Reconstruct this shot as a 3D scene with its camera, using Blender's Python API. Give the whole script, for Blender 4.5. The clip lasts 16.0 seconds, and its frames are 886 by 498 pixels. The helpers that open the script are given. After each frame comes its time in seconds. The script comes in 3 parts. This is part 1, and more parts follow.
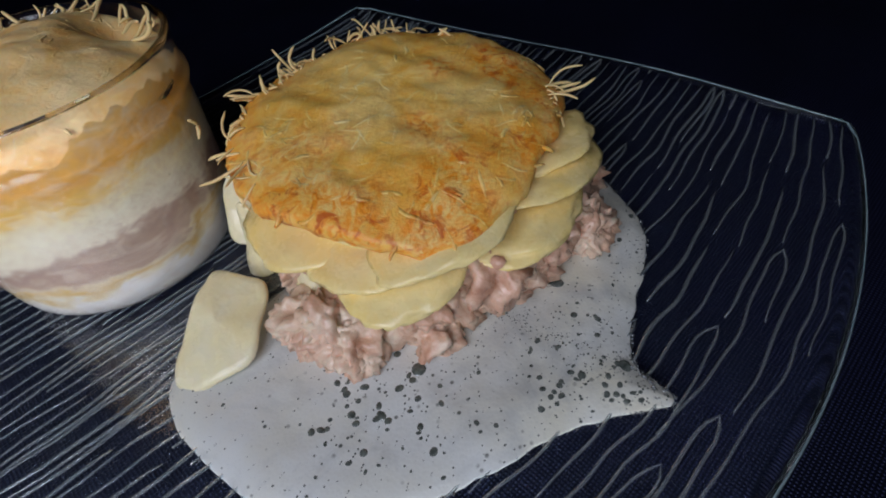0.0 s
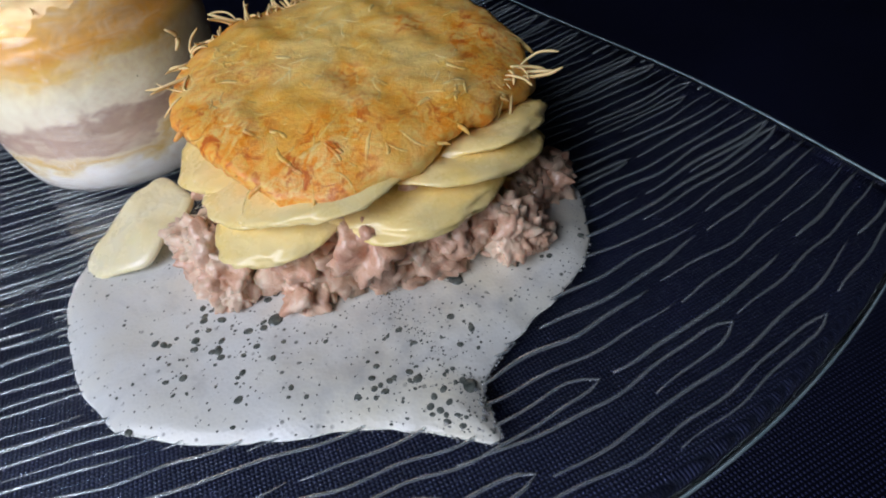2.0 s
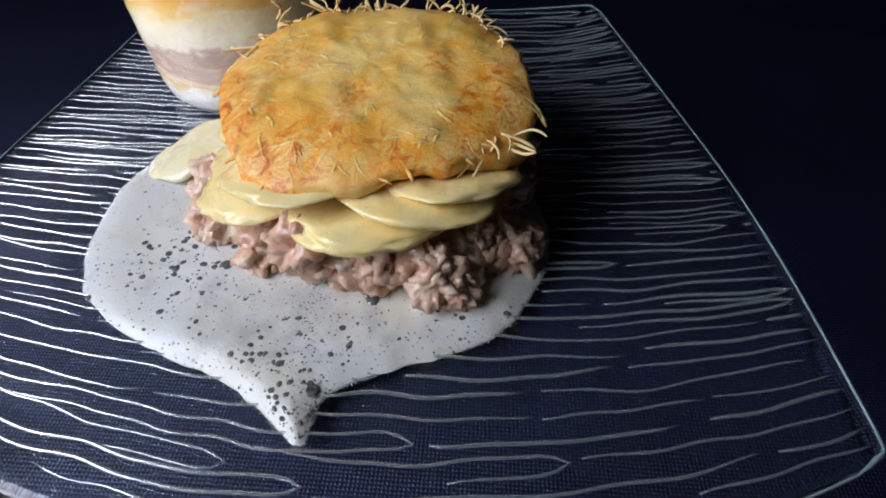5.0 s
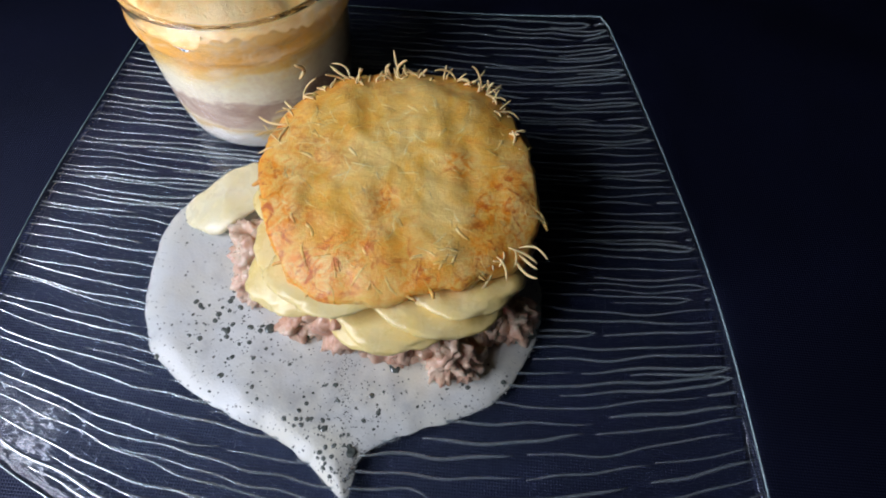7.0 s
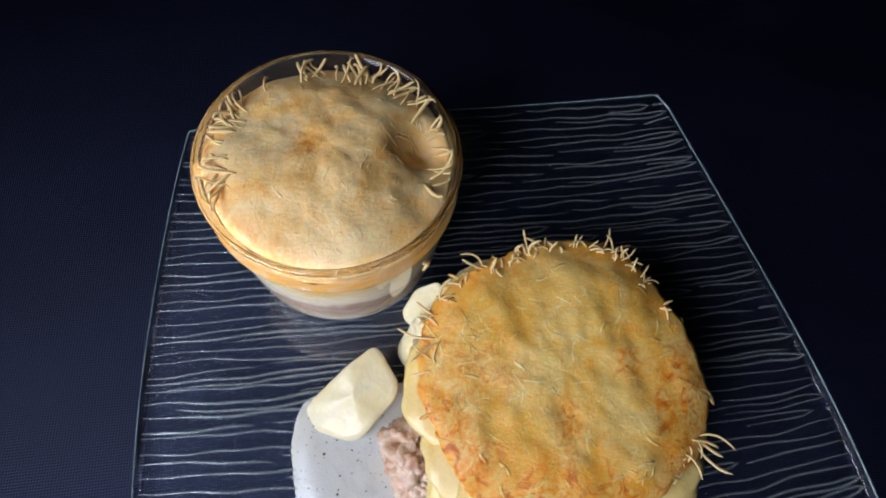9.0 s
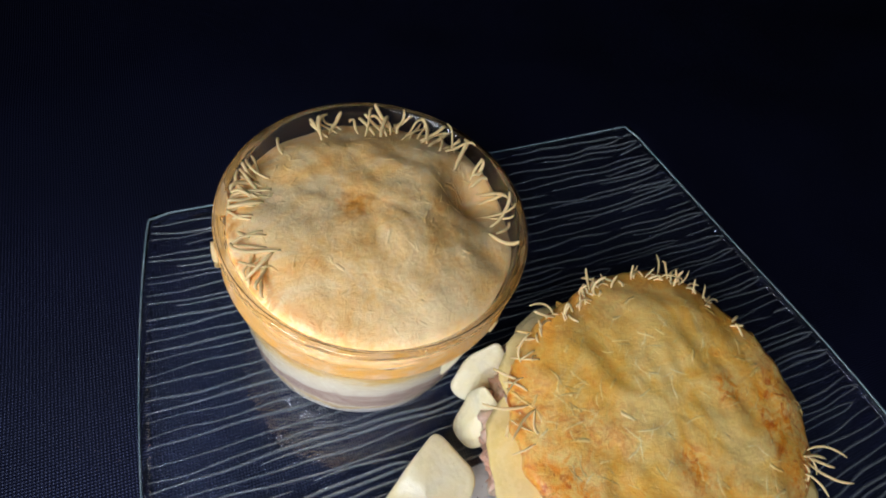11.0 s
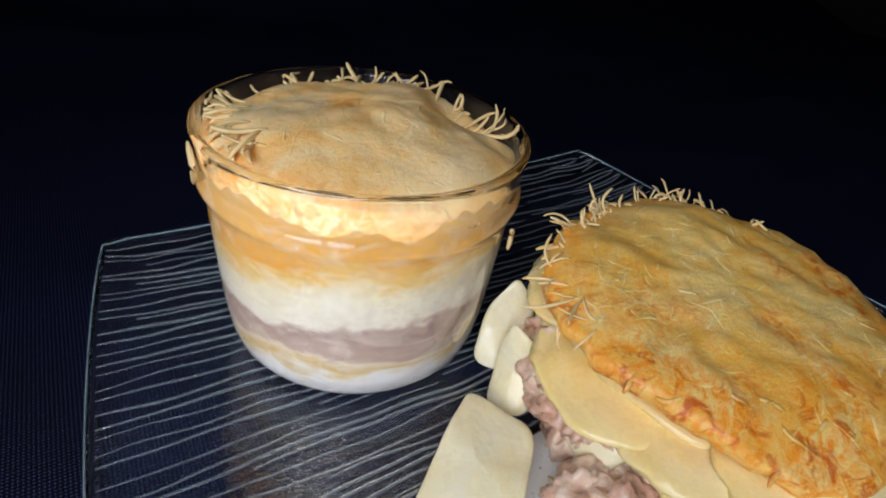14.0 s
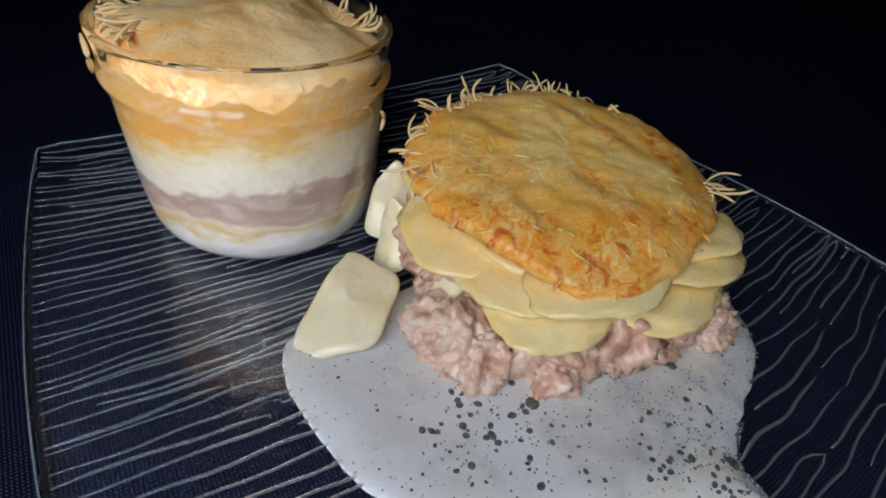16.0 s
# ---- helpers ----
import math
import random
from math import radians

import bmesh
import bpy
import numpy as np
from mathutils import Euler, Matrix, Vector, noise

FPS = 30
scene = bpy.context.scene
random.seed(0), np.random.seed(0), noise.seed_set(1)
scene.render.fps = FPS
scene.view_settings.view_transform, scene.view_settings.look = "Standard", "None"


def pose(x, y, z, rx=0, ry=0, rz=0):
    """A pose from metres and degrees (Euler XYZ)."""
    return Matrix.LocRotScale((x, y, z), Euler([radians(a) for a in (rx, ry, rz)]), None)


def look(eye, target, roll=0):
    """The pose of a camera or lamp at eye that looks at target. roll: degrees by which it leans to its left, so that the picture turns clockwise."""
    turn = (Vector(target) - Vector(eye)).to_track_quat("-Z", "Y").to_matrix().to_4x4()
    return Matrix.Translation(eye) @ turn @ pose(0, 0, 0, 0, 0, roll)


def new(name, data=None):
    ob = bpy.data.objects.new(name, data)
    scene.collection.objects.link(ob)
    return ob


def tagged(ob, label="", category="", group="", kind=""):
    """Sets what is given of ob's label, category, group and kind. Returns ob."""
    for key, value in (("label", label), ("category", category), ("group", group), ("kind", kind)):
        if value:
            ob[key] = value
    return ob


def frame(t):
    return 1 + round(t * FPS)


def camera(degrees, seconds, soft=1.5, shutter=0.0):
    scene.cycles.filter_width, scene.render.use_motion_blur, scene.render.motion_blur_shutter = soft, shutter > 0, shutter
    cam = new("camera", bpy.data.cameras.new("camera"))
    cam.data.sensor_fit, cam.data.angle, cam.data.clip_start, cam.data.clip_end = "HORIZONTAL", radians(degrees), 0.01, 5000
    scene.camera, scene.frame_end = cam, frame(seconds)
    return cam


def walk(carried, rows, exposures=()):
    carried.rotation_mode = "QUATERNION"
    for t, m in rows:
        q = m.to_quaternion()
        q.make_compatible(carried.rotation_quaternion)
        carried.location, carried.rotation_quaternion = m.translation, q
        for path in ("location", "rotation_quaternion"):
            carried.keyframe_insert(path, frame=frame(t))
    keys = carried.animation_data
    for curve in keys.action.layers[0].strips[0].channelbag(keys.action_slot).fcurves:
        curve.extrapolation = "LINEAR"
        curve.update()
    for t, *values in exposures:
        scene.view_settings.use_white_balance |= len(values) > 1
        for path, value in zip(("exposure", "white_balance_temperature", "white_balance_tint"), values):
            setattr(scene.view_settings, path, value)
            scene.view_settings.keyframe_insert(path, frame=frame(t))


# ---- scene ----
cam = camera(79.7, 16.0, soft=1.9)
PATH = [
    (0, (-0.0683, -0.1607, 0.1571), (0.0190, -0.0526, 0.0133), -9.32),
    (0.5, (-0.0595, -0.1632, 0.1352), (0.0288, -0.0463, -0.0009), -6.97),
    (1, (-0.0475, -0.1724, 0.1373), (0.0294, -0.0515, -0.0022), -5.65),
    (1.5, (-0.0244, -0.1848, 0.1411), (0.0377, -0.0607, -0.0029), -7.18),
    (2, (-0.0062, -0.1979, 0.1380), (0.0413, -0.0657, -0.0043), -7.14),
    (2.5, (0.0126, -0.2093, 0.1410), (0.0463, -0.0718, -0.0002), -5.59),
    (3, (0.0325, -0.2152, 0.1477), (0.0490, -0.0777, 0.0035), -4.65),
    (3.5, (0.0489, -0.2134, 0.1510), (0.0539, -0.0735, 0.0081), -3.79),
    (4, (0.0543, -0.2109, 0.1525), (0.0525, -0.0706, 0.0100), -1.54),
    (4.2, (0.0560, -0.2096, 0.1527), (0.0536, -0.0688, 0.0107), -1.30),
    (6.3, (0.0822, -0.1905, 0.1810), (0.0594, -0.0709, 0.0224), 0.19),
    (6.5, (0.0752, -0.1843, 0.1962), (0.0604, -0.0689, 0.0335), 2.69),
    (7, (0.0516, -0.1636, 0.2303), (0.0504, -0.0615, 0.0583), 4.60),
    (7.5, (0.0328, -0.1373, 0.2562), (0.0402, -0.0455, 0.0787), 6.74),
    (8, (0.0047, -0.1084, 0.2658), (0.0203, -0.0236, 0.0854), 8.81),
    (8.5, (-0.0171, -0.0829, 0.2720), (0.0038, -0.0030, 0.0898), 8.42),
    (9, (-0.0437, -0.0585, 0.2666), (-0.0174, 0.0205, 0.0848), 12.69),
    (9.5, (-0.0636, -0.0343, 0.2471), (-0.0265, 0.0462, 0.0678), 18.41),
    (9.7, (-0.0711, -0.0318, 0.2480), (-0.0309, 0.0447, 0.0677), 22.66),
    (11.8, (-0.1066, -0.0457, 0.2012), (-0.0239, 0.0615, 0.0540), 12.13),
    (12, (-0.1061, -0.0572, 0.1901), (-0.0224, 0.0551, 0.0473), 10.66),
    (12.5, (-0.1105, -0.0683, 0.1696), (-0.0213, 0.0542, 0.0391), 10.70),
    (13, (-0.1119, -0.0672, 0.1600), (-0.0212, 0.0645, 0.0399), 9.26),
    (13.5, (-0.1257, -0.0727, 0.1538), (-0.0267, 0.0609, 0.0426), 10.40),
    (14, (-0.1288, -0.0829, 0.1522), (-0.0296, 0.0502, 0.0407), 9.27),
    (14.5, (-0.1298, -0.0942, 0.1552), (-0.0297, 0.0362, 0.0412), 9.07),
    (15, (-0.1208, -0.1050, 0.1549), (-0.0232, 0.0228, 0.0359), 8.51),
    (15.5, (-0.1149, -0.1240, 0.1539), (-0.0187, 0.0011, 0.0311), 8.50),
    (16, (-0.1152, -0.1401, 0.1538), (-0.0182, -0.0193, 0.0273), 8.50),
]
walk(cam, [(t, look(eye, target, roll)) for t, eye, target, roll in PATH],
     exposures=[(0, -0.84), (1.5, -0.46), (3.5, 0.0), (7, -0.08), (8, -0.25), (9.5, -0.12), (12.5, -0.38), (14.5, -0.48), (16, -0.66)])

# ---------------------------------------------------------------- light
world = bpy.data.worlds.new("sky")
world.use_nodes = True
scene.world = world
wn = world.node_tree
sky = wn.nodes.new("ShaderNodeTexSky")
sky.sky_type, sky.sun_disc = "NISHITA", False
sky.sun_elevation, sky.sun_rotation = radians(35), radians(240)
wn.links.new(sky.outputs[0], wn.nodes["Background"].inputs[0])
wn.nodes["Background"].inputs[1].default_value = 0.06

WIN = dict(x=-0.42, y0=-0.60, y1=0.00, z0=0.16, z1=0.68)
lamp = bpy.data.lights.new("window_daylight", "AREA")
lamp.shape, lamp.size, lamp.size_y = "RECTANGLE", 0.50, 0.44
lamp.energy, lamp.color = 6.3, (0.80, 0.84, 1.0)
lamp_ob = new("window_daylight", lamp)
lamp_ob.matrix_world = look((WIN["x"] - 0.06, -0.30, 0.42), (-0.05, -0.03, 0.03))

# ---------------------------------------------------------------- materials


class Mat:
    """A small wrapper round a node material."""

    def __init__(self, name, rough=0.5, **inputs):
        self.m = bpy.data.materials.new(name)
        self.m.use_nodes = True
        self.t = self.m.node_tree
        self.b = self.t.nodes["Principled BSDF"]
        self.b.inputs["Roughness"].default_value = rough
        for k, v in inputs.items():
            self.b.inputs[k.replace("_", " ")].default_value = v
        self.co = self.t.nodes.new("ShaderNodeTexCoord").outputs["Object"]

    def in_world(self):
        self.co = self.t.nodes.new("ShaderNodeNewGeometry").outputs["Position"]
        return self

    def link(self, a, b):
        self.t.links.new(a, b)
        return a

    def scaled(self, s):
        n = self.t.nodes.new("ShaderNodeMapping")
        n.inputs["Scale"].default_value = s
        self.link(self.co, n.inputs[0])
        return n.outputs[0]

    def noise(self, scale, detail=4.0, rough=0.55, dist=0.0, co=None):
        n = self.t.nodes.new("ShaderNodeTexNoise")
        n.inputs["Scale"].default_value, n.inputs["Detail"].default_value = scale, detail
        n.inputs["Roughness"].default_value, n.inputs["Distortion"].default_value = rough, dist
        self.link(co or self.co, n.inputs["Vector"])
        return n.outputs["Fac"]

    def voronoi(self, scale, feature="F1", rnd=1.0, co=None):
        n = self.t.nodes.new("ShaderNodeTexVoronoi")
        n.feature = feature
        n.inputs["Scale"].default_value, n.inputs["Randomness"].default_value = scale, rnd
        self.link(co or self.co, n.inputs["Vector"])
        return n.outputs["Distance"]

    def ramp(self, fac, *stops):
        n = self.t.nodes.new("ShaderNodeValToRGB")
        e = n.color_ramp.elements
        while len(e) < len(stops):
            e.new(0.5)
        for el, (p, c) in zip(e, stops):
            el.position = p
            el.color = (*c, 1) if isinstance(c, tuple) else (c, c, c, 1)
        self.link(fac, n.inputs[0])
        return n.outputs[0]

    def mix(self, fac, a, b, how="MIX"):
        n = self.t.nodes.new("ShaderNodeMix")
        n.data_type, n.blend_type = "RGBA", how
        for sock, v in ((n.inputs[0], fac), (n.inputs[6], a), (n.inputs[7], b)):
            if isinstance(v, bpy.types.NodeSocket):
                self.link(v, sock)
            elif isinstance(v, tuple):
                sock.default_value = (*v, 1)
            else:
                sock.default_value = v
        return n.outputs[2]

    def attr(self, name):
        n = self.t.nodes.new("ShaderNodeAttribute")
        n.attribute_name = name
        return n.outputs["Fac"]

    def random(self):
        return self.t.nodes.new("ShaderNodeObjectInfo").outputs["Random"]

    def island(self):
        return self.t.nodes.new("ShaderNodeNewGeometry").outputs["Random Per Island"]

    def bump(self, height, strength, dist):
        n = self.t.nodes.new("ShaderNodeBump")
        n.inputs["Strength"].default_value, n.inputs["Distance"].default_value = strength, dist
        self.link(height, n.inputs["Height"])
        if self.b.inputs["Normal"].links:
            self.link(self.b.inputs["Normal"].links[0].from_socket, n.inputs["Normal"])
        self.link(n.outputs[0], self.b.inputs["Normal"])

    def set(self, name, sock):
        self.link(sock, self.b.inputs[name])
        return self


def cheese_material(name, pale, gold, brown, dark):
    m = Mat(name, 0.42, Subsurface_Weight=0.2, Subsurface_Scale=0.002, Coat_Weight=0.08, Coat_Roughness=0.2)
    m.b.inputs["Subsurface Radius"].default_value = (1.0, 0.5, 0.2)
    big = m.ramp(m.noise(58, 5, 0.62, 0.8), (0.40, pale), (0.58, gold), (0.76, brown))
    fine = m.noise(420, 4, 0.65)
    col = m.mix(m.ramp(fine, (0.35, 0.0), (0.75, 0.35)), big, pale)
    toast = m.ramp(m.attr("brown"), (0.08, 0.0), (0.65, 1.0))
    speck = m.ramp(m.noise(230, 5, 0.7, 1.2), (0.42, 0.10), (0.60, 1.0))
    col = m.mix(m.mix(1.0, toast, speck, "MULTIPLY"), col, brown)
    spots = m.ramp(m.noise(150, 5, 0.68, 0.9), (0.52, 0.0), (0.64, 0.9))
    col = m.mix(m.mix(1.0, toast, spots, "MULTIPLY"), col, dark)
    m.set("Base Color", col)
    m.bump(m.noise(300, 6, 0.68, 1.4), 0.30, 0.0016)
    m.bump(m.noise(1.0, 4, 0.6, 1.6, m.scaled((620, 210, 350))), 0.12, 0.0010)
    m.bump(m.noise(1.0, 4, 0.6, 1.6, m.scaled((210, 620, 350))), 0.12, 0.0010)
    m.bump(m.noise(800, 3, 0.5, 0.4), 0.08, 0.0006)
    m.set("Roughness", m.ramp(m.noise(120, 3), (0.3, 0.30), (0.7, 0.58)))
    return m.m


MAT_CHEESE = cheese_material("gratinated_cheese", (0.98, 0.68, 0.22), (0.97, 0.53, 0.08), (0.94, 0.33, 0.02), (0.60, 0.11, 0.005))
MAT_SHRED = cheese_material("pale_melted_shreds", (0.98, 0.74, 0.32), (0.97, 0.60, 0.14), (0.90, 0.40, 0.04), (0.70, 0.18, 0.012))
MAT_JAR_CHEESE = cheese_material("baked_cheese_pale", (0.97, 0.72, 0.36), (0.96, 0.58, 0.19), (0.88, 0.38, 0.06), (0.60, 0.22, 0.03))


def strand_material():
    m = Mat("cheese_shred", 0.4, Subsurface_Weight=0.1, Subsurface_Scale=0.002)
    m.set("Base Color", m.mix(m.ramp(m.island(), (0.2, 0.0), (1.0, 0.9)), (0.90, 0.72, 0.38), (0.86, 0.58, 0.20)))
    m.bump(m.noise(700), 0.3, 0.0005)
    return m.m


MAT_STRAND = strand_material()


def potato_material(name, core, edge):
    m = Mat(name, 0.28, Subsurface_Weight=0.08, Subsurface_Scale=0.002, Coat_Weight=0.2, Coat_Roughness=0.15)
    m.b.inputs["Subsurface Radius"].default_value = (1.0, 0.7, 0.3)
    col = m.mix(m.ramp(m.noise(70, 4, 0.6), (0.35, 0.0), (0.70, 1.0)), core, edge)
    col = m.mix(m.ramp(m.random(), (0.0, 0.0), (1.0, 0.35)), col, edge)
    m.set("Base Color", col)
    m.bump(m.noise(300, 5, 0.6), 0.25, 0.0012)
    m.set("Roughness", m.ramp(m.noise(160, 3), (0.35, 0.16), (0.7, 0.42)))
    return m.m


MAT_POTATO = potato_material("boiled_potato", (0.94, 0.80, 0.42), (0.92, 0.68, 0.21))
MAT_POTATO_PALE = potato_material("creamy_potato", (0.92, 0.86, 0.62), (0.90, 0.79, 0.43))


def meat_material():
    m = Mat("minced_meat", 0.36, Subsurface_Weight=0.15, Subsurface_Scale=0.003, Coat_Weight=0.35, Coat_Roughness=0.15).in_world()
    m.b.inputs["Subsurface Radius"].default_value = (1.0, 0.4, 0.3)
    col = m.ramp(m.noise(95, 5, 0.6, 0.5), (0.30, (0.50, 0.25, 0.15)), (0.47, (0.74, 0.48, 0.33)), (0.64, (0.88, 0.71, 0.54)))
    col = m.mix(m.ramp(m.noise(45, 3), (0.50, 0.0), (0.70, 0.6)), col, (0.80, 0.64, 0.45))
    col = m.mix(m.ramp(m.random(), (0.0, 0.0), (1.0, 0.30)), col, (0.64, 0.34, 0.24))
    m.set("Base Color", col)
    m.bump(m.noise(300, 4, 0.6, 0.6), 0.45, 0.0015)
    m.bump(m.noise(900, 3, 0.5), 0.15, 0.0005)
    m.set("Roughness", m.ramp(m.noise(200, 3), (0.35, 0.20), (0.7, 0.50)))
    return m.m


MAT_MEAT = meat_material()


def foam_material():
    m = Mat("milk_foam", 0.25, Subsurface_Weight=0.08, Subsurface_Scale=0.002)
    m.b.inputs["Subsurface Radius"].default_value = (0.8, 0.9, 1.0)
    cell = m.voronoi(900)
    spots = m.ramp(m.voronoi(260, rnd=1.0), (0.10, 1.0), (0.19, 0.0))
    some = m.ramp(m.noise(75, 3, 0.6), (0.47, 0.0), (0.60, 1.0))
    col = m.mix(m.ramp(m.noise(28, 4), (0.40, 0.0), (0.75, 1.0)), (0.70, 0.72, 0.70), (0.68, 0.66, 0.54))
    col = m.mix(m.ramp(m.noise(34, 5, 0.65, 0.5), (0.50, 0.0), (0.72, 0.7)), col, (0.40, 0.42, 0.43))
    col = m.mix(m.ramp(cell, (0.0, 0.35), (0.30, 0.0)), col, (0.50, 0.52, 0.51))
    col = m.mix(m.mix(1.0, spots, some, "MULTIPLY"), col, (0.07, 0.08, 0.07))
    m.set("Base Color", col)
    m.bump(cell, 0.22, 0.0003)
    m.bump(m.noise(60, 3), 0.12, 0.001)
    return m.m


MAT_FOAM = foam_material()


def bubble_material():
    m = Mat("foam_bubble_film", 0.06, Coat_Weight=0.6).in_world()
    m.set("Base Color", m.ramp(m.noise(500), (0.3, (0.04, 0.05, 0.045)), (0.7, (0.17, 0.19, 0.17))))
    return m.m


MAT_BUBBLE = bubble_material()


def fringe_material():
    m = Mat("fine_froth", 0.10, Transmission_Weight=0.8, IOR=1.25)
    m.set("Base Color", m.mix(m.island(), (0.62, 0.66, 0.68), (0.85, 0.87, 0.88)))
    return m.m


MAT_FRINGE = fringe_material()


def clear_glass(name, tint, rough=0.0, ior=1.5):
    m = Mat(name, rough, Transmission_Weight=1.0, IOR=ior)
    m.b.inputs["Base Color"].default_value = (*tint, 1)
    return m


glass = clear_glass("jar_glass", (0.985, 0.99, 0.985), 0.01)
glass.bump(glass.noise(45, 2), 0.06, 0.002)
MAT_GLASS = glass.m
pglass = clear_glass("plate_glass", (0.93, 0.975, 0.965), 0.05)
pglass.bump(pglass.noise(70, 3), 0.22, 0.002)
MAT_PLATE = pglass.m


def rib_material():
    m = Mat("raised_glass_rib", 0.14, Transmission_Weight=0.86, IOR=1.5)
    m.set("Base Color", m.ramp(m.noise(120, 3), (0.3, (0.62, 0.76, 0.80)), (0.7, (0.86, 0.93, 0.95))))
    m.bump(m.noise(900, 3), 0.3, 0.0005)
    return m.m


MAT_RIB = rib_material()


# Greenish edge glass, its colour paled to paint the highlight on the plate's edge.
def edge_material():
    m = Mat("pale_highlight_glass", 0.18, Transmission_Weight=0.6, IOR=1.5)
    m.set("Base Color", m.ramp(m.noise(90, 3), (0.3, (0.30, 0.46, 0.50)), (0.7, (0.60, 0.74, 0.78))))
    return m.m


MAT_EDGE = edge_material()


def cloth_material():
    m = Mat("woven_navy_cloth", 0.50, Specular_IOR_Level=0.55, Specular_Tint=(0.50, 0.60, 1.0, 1.0))
    w1 = m.t.nodes.new("ShaderNodeTexWave")
    w1.bands_direction = "X"
    w2 = m.t.nodes.new("ShaderNodeTexWave")
    w2.bands_direction = "Y"
    for w in (w1, w2):
        w.inputs["Scale"].default_value = 260
        w.inputs["Distortion"].default_value = 0.6
        m.link(m.co, w.inputs["Vector"])
    weave = m.mix(1.0, w1.outputs["Fac"], w2.outputs["Fac"], "MULTIPLY")
    col = m.mix(m.ramp(m.noise(14, 4), (0.3, 0.0), (0.7, 1.0)), (0.0058, 0.0068, 0.0230), (0.0130, 0.0150, 0.0500))
    m.set("Base Color", m.mix(m.ramp(weave, (0.1, 0.0), (0.6, 1.0)), (0.0008, 0.0009, 0.0025), col))
    m.bump(weave, 0.5, 0.0006)
    return m.m


MAT_CLOTH = cloth_material()


def plain_wall(name, c, rough=0.9):
    m = Mat(name, rough)
    m.set("Base Color", m.mix(m.ramp(m.noise(3, 5), (0.3, 0.0), (0.7, 1.0)), c, tuple(v * 0.85 for v in c)))
    m.bump(m.noise(60, 4), 0.1, 0.002)
    return m.m


MAT_WALL = plain_wall("matt_dark_wall", (0.035, 0.034, 0.036))
MAT_FLOOR = plain_wall("dark_floor", (0.05, 0.04, 0.035), 0.5)
MAT_FRAME = plain_wall("white_window_frame", (0.7, 0.7, 0.7), 0.4)
MAT_WOOD = plain_wall("dark_table_wood", (0.09, 0.05, 0.03), 0.5)


def layer_material(name, *stops, scale=70, rough=0.4):
    m = Mat(name, rough, Subsurface_Weight=0.12, Subsurface_Scale=0.003)
    co = m.scaled((1.0, 1.0, 2.2))
    m.set("Base Color", m.ramp(m.noise(scale, 6, 0.62, 0.9, co), *stops))
    m.bump(m.noise(scale * 4, 5, 0.65), 0.4, 0.0015)
    return m.m


MAT_L_DARK = layer_material("dark_juice", (0.30, (0.42, 0.24, 0.09)), (0.52, (0.24, 0.11, 0.035)), (0.70, (0.13, 0.055, 0.02)), scale=60)


def filling_material():
    """Cream, sauce, meat, potato and cheese that run into one another, bottom to top."""
    m = Mat("layered_filling", 0.35, Coat_Weight=0.3, Coat_Roughness=0.12)
    xyz = m.t.nodes.new("ShaderNodeSeparateXYZ")
    m.link(m.co, xyz.inputs[0])

    def calc(how, a, b):
        n = m.t.nodes.new("ShaderNodeMath")
        n.operation = how
        for sock, v in zip(n.inputs, (a, b)):
            if isinstance(v, bpy.types.NodeSocket):
                m.link(v, sock)
            else:
                sock.default_value = v
        return n.outputs[0]

    flat = m.scaled((1.0, 1.0, 1.8))
    h = calc("SUBTRACT", calc("MULTIPLY", xyz.outputs[2], 1 / 0.09), calc("MULTIPLY", xyz.outputs[0], 0.9))
    h = calc("ADD", h, calc("MULTIPLY", calc("SUBTRACT", m.noise(34, 3, 0.5, 0.3, flat), 0.5), 0.34))
    h = calc("ADD", h, calc("MULTIPLY", calc("SUBTRACT", m.noise(150, 4, 0.6, 0.6, flat), 0.5), 0.10))
    col = m.ramp(h, (0.19, (0.86, 0.85, 0.80)), (0.215, (0.80, 0.72, 0.50)), (0.25, (0.72, 0.50, 0.17)), (0.285, (0.78, 0.68, 0.48)), (0.31, (0.55, 0.40, 0.31)),
                 (0.42, (0.44, 0.31, 0.25)), (0.455, (0.80, 0.74, 0.58)), (0.53, (0.84, 0.80, 0.62)), (0.62, (0.82, 0.74, 0.48)), (0.68, (0.80, 0.54, 0.14)), (0.77, (0.80, 0.40, 0.06)), (0.92, (0.84, 0.52, 0.16)))
    pale = m.ramp(m.noise(75, 5, 0.65, 0.8, flat), (0.48, 0.0), (0.64, 0.42))
    col = m.mix(pale, col, (0.84, 0.78, 0.60))
    m.set("Base Color", m.mix(m.ramp(m.noise(420, 4, 0.6), (0.42, 0.0), (0.75, 0.4)), col, (0.60, 0.44, 0.30)))
    m.bump(m.noise(260, 5, 0.65), 0.35, 0.0012)
    return m.m


MAT_FILLING = filling_material()

# ---------------------------------------------------------------- mesh helpers


def mesh_of(name, verts, faces, mat, smooth=True):
    me = bpy.data.meshes.new(name)
    me.from_pydata([tuple(v) for v in verts], [], faces)
    me.validate()
    me.update()
    if smooth:
        me.polygons.foreach_set("use_smooth", [True] * len(me.polygons))
    me.materials.append(mat)
    return me


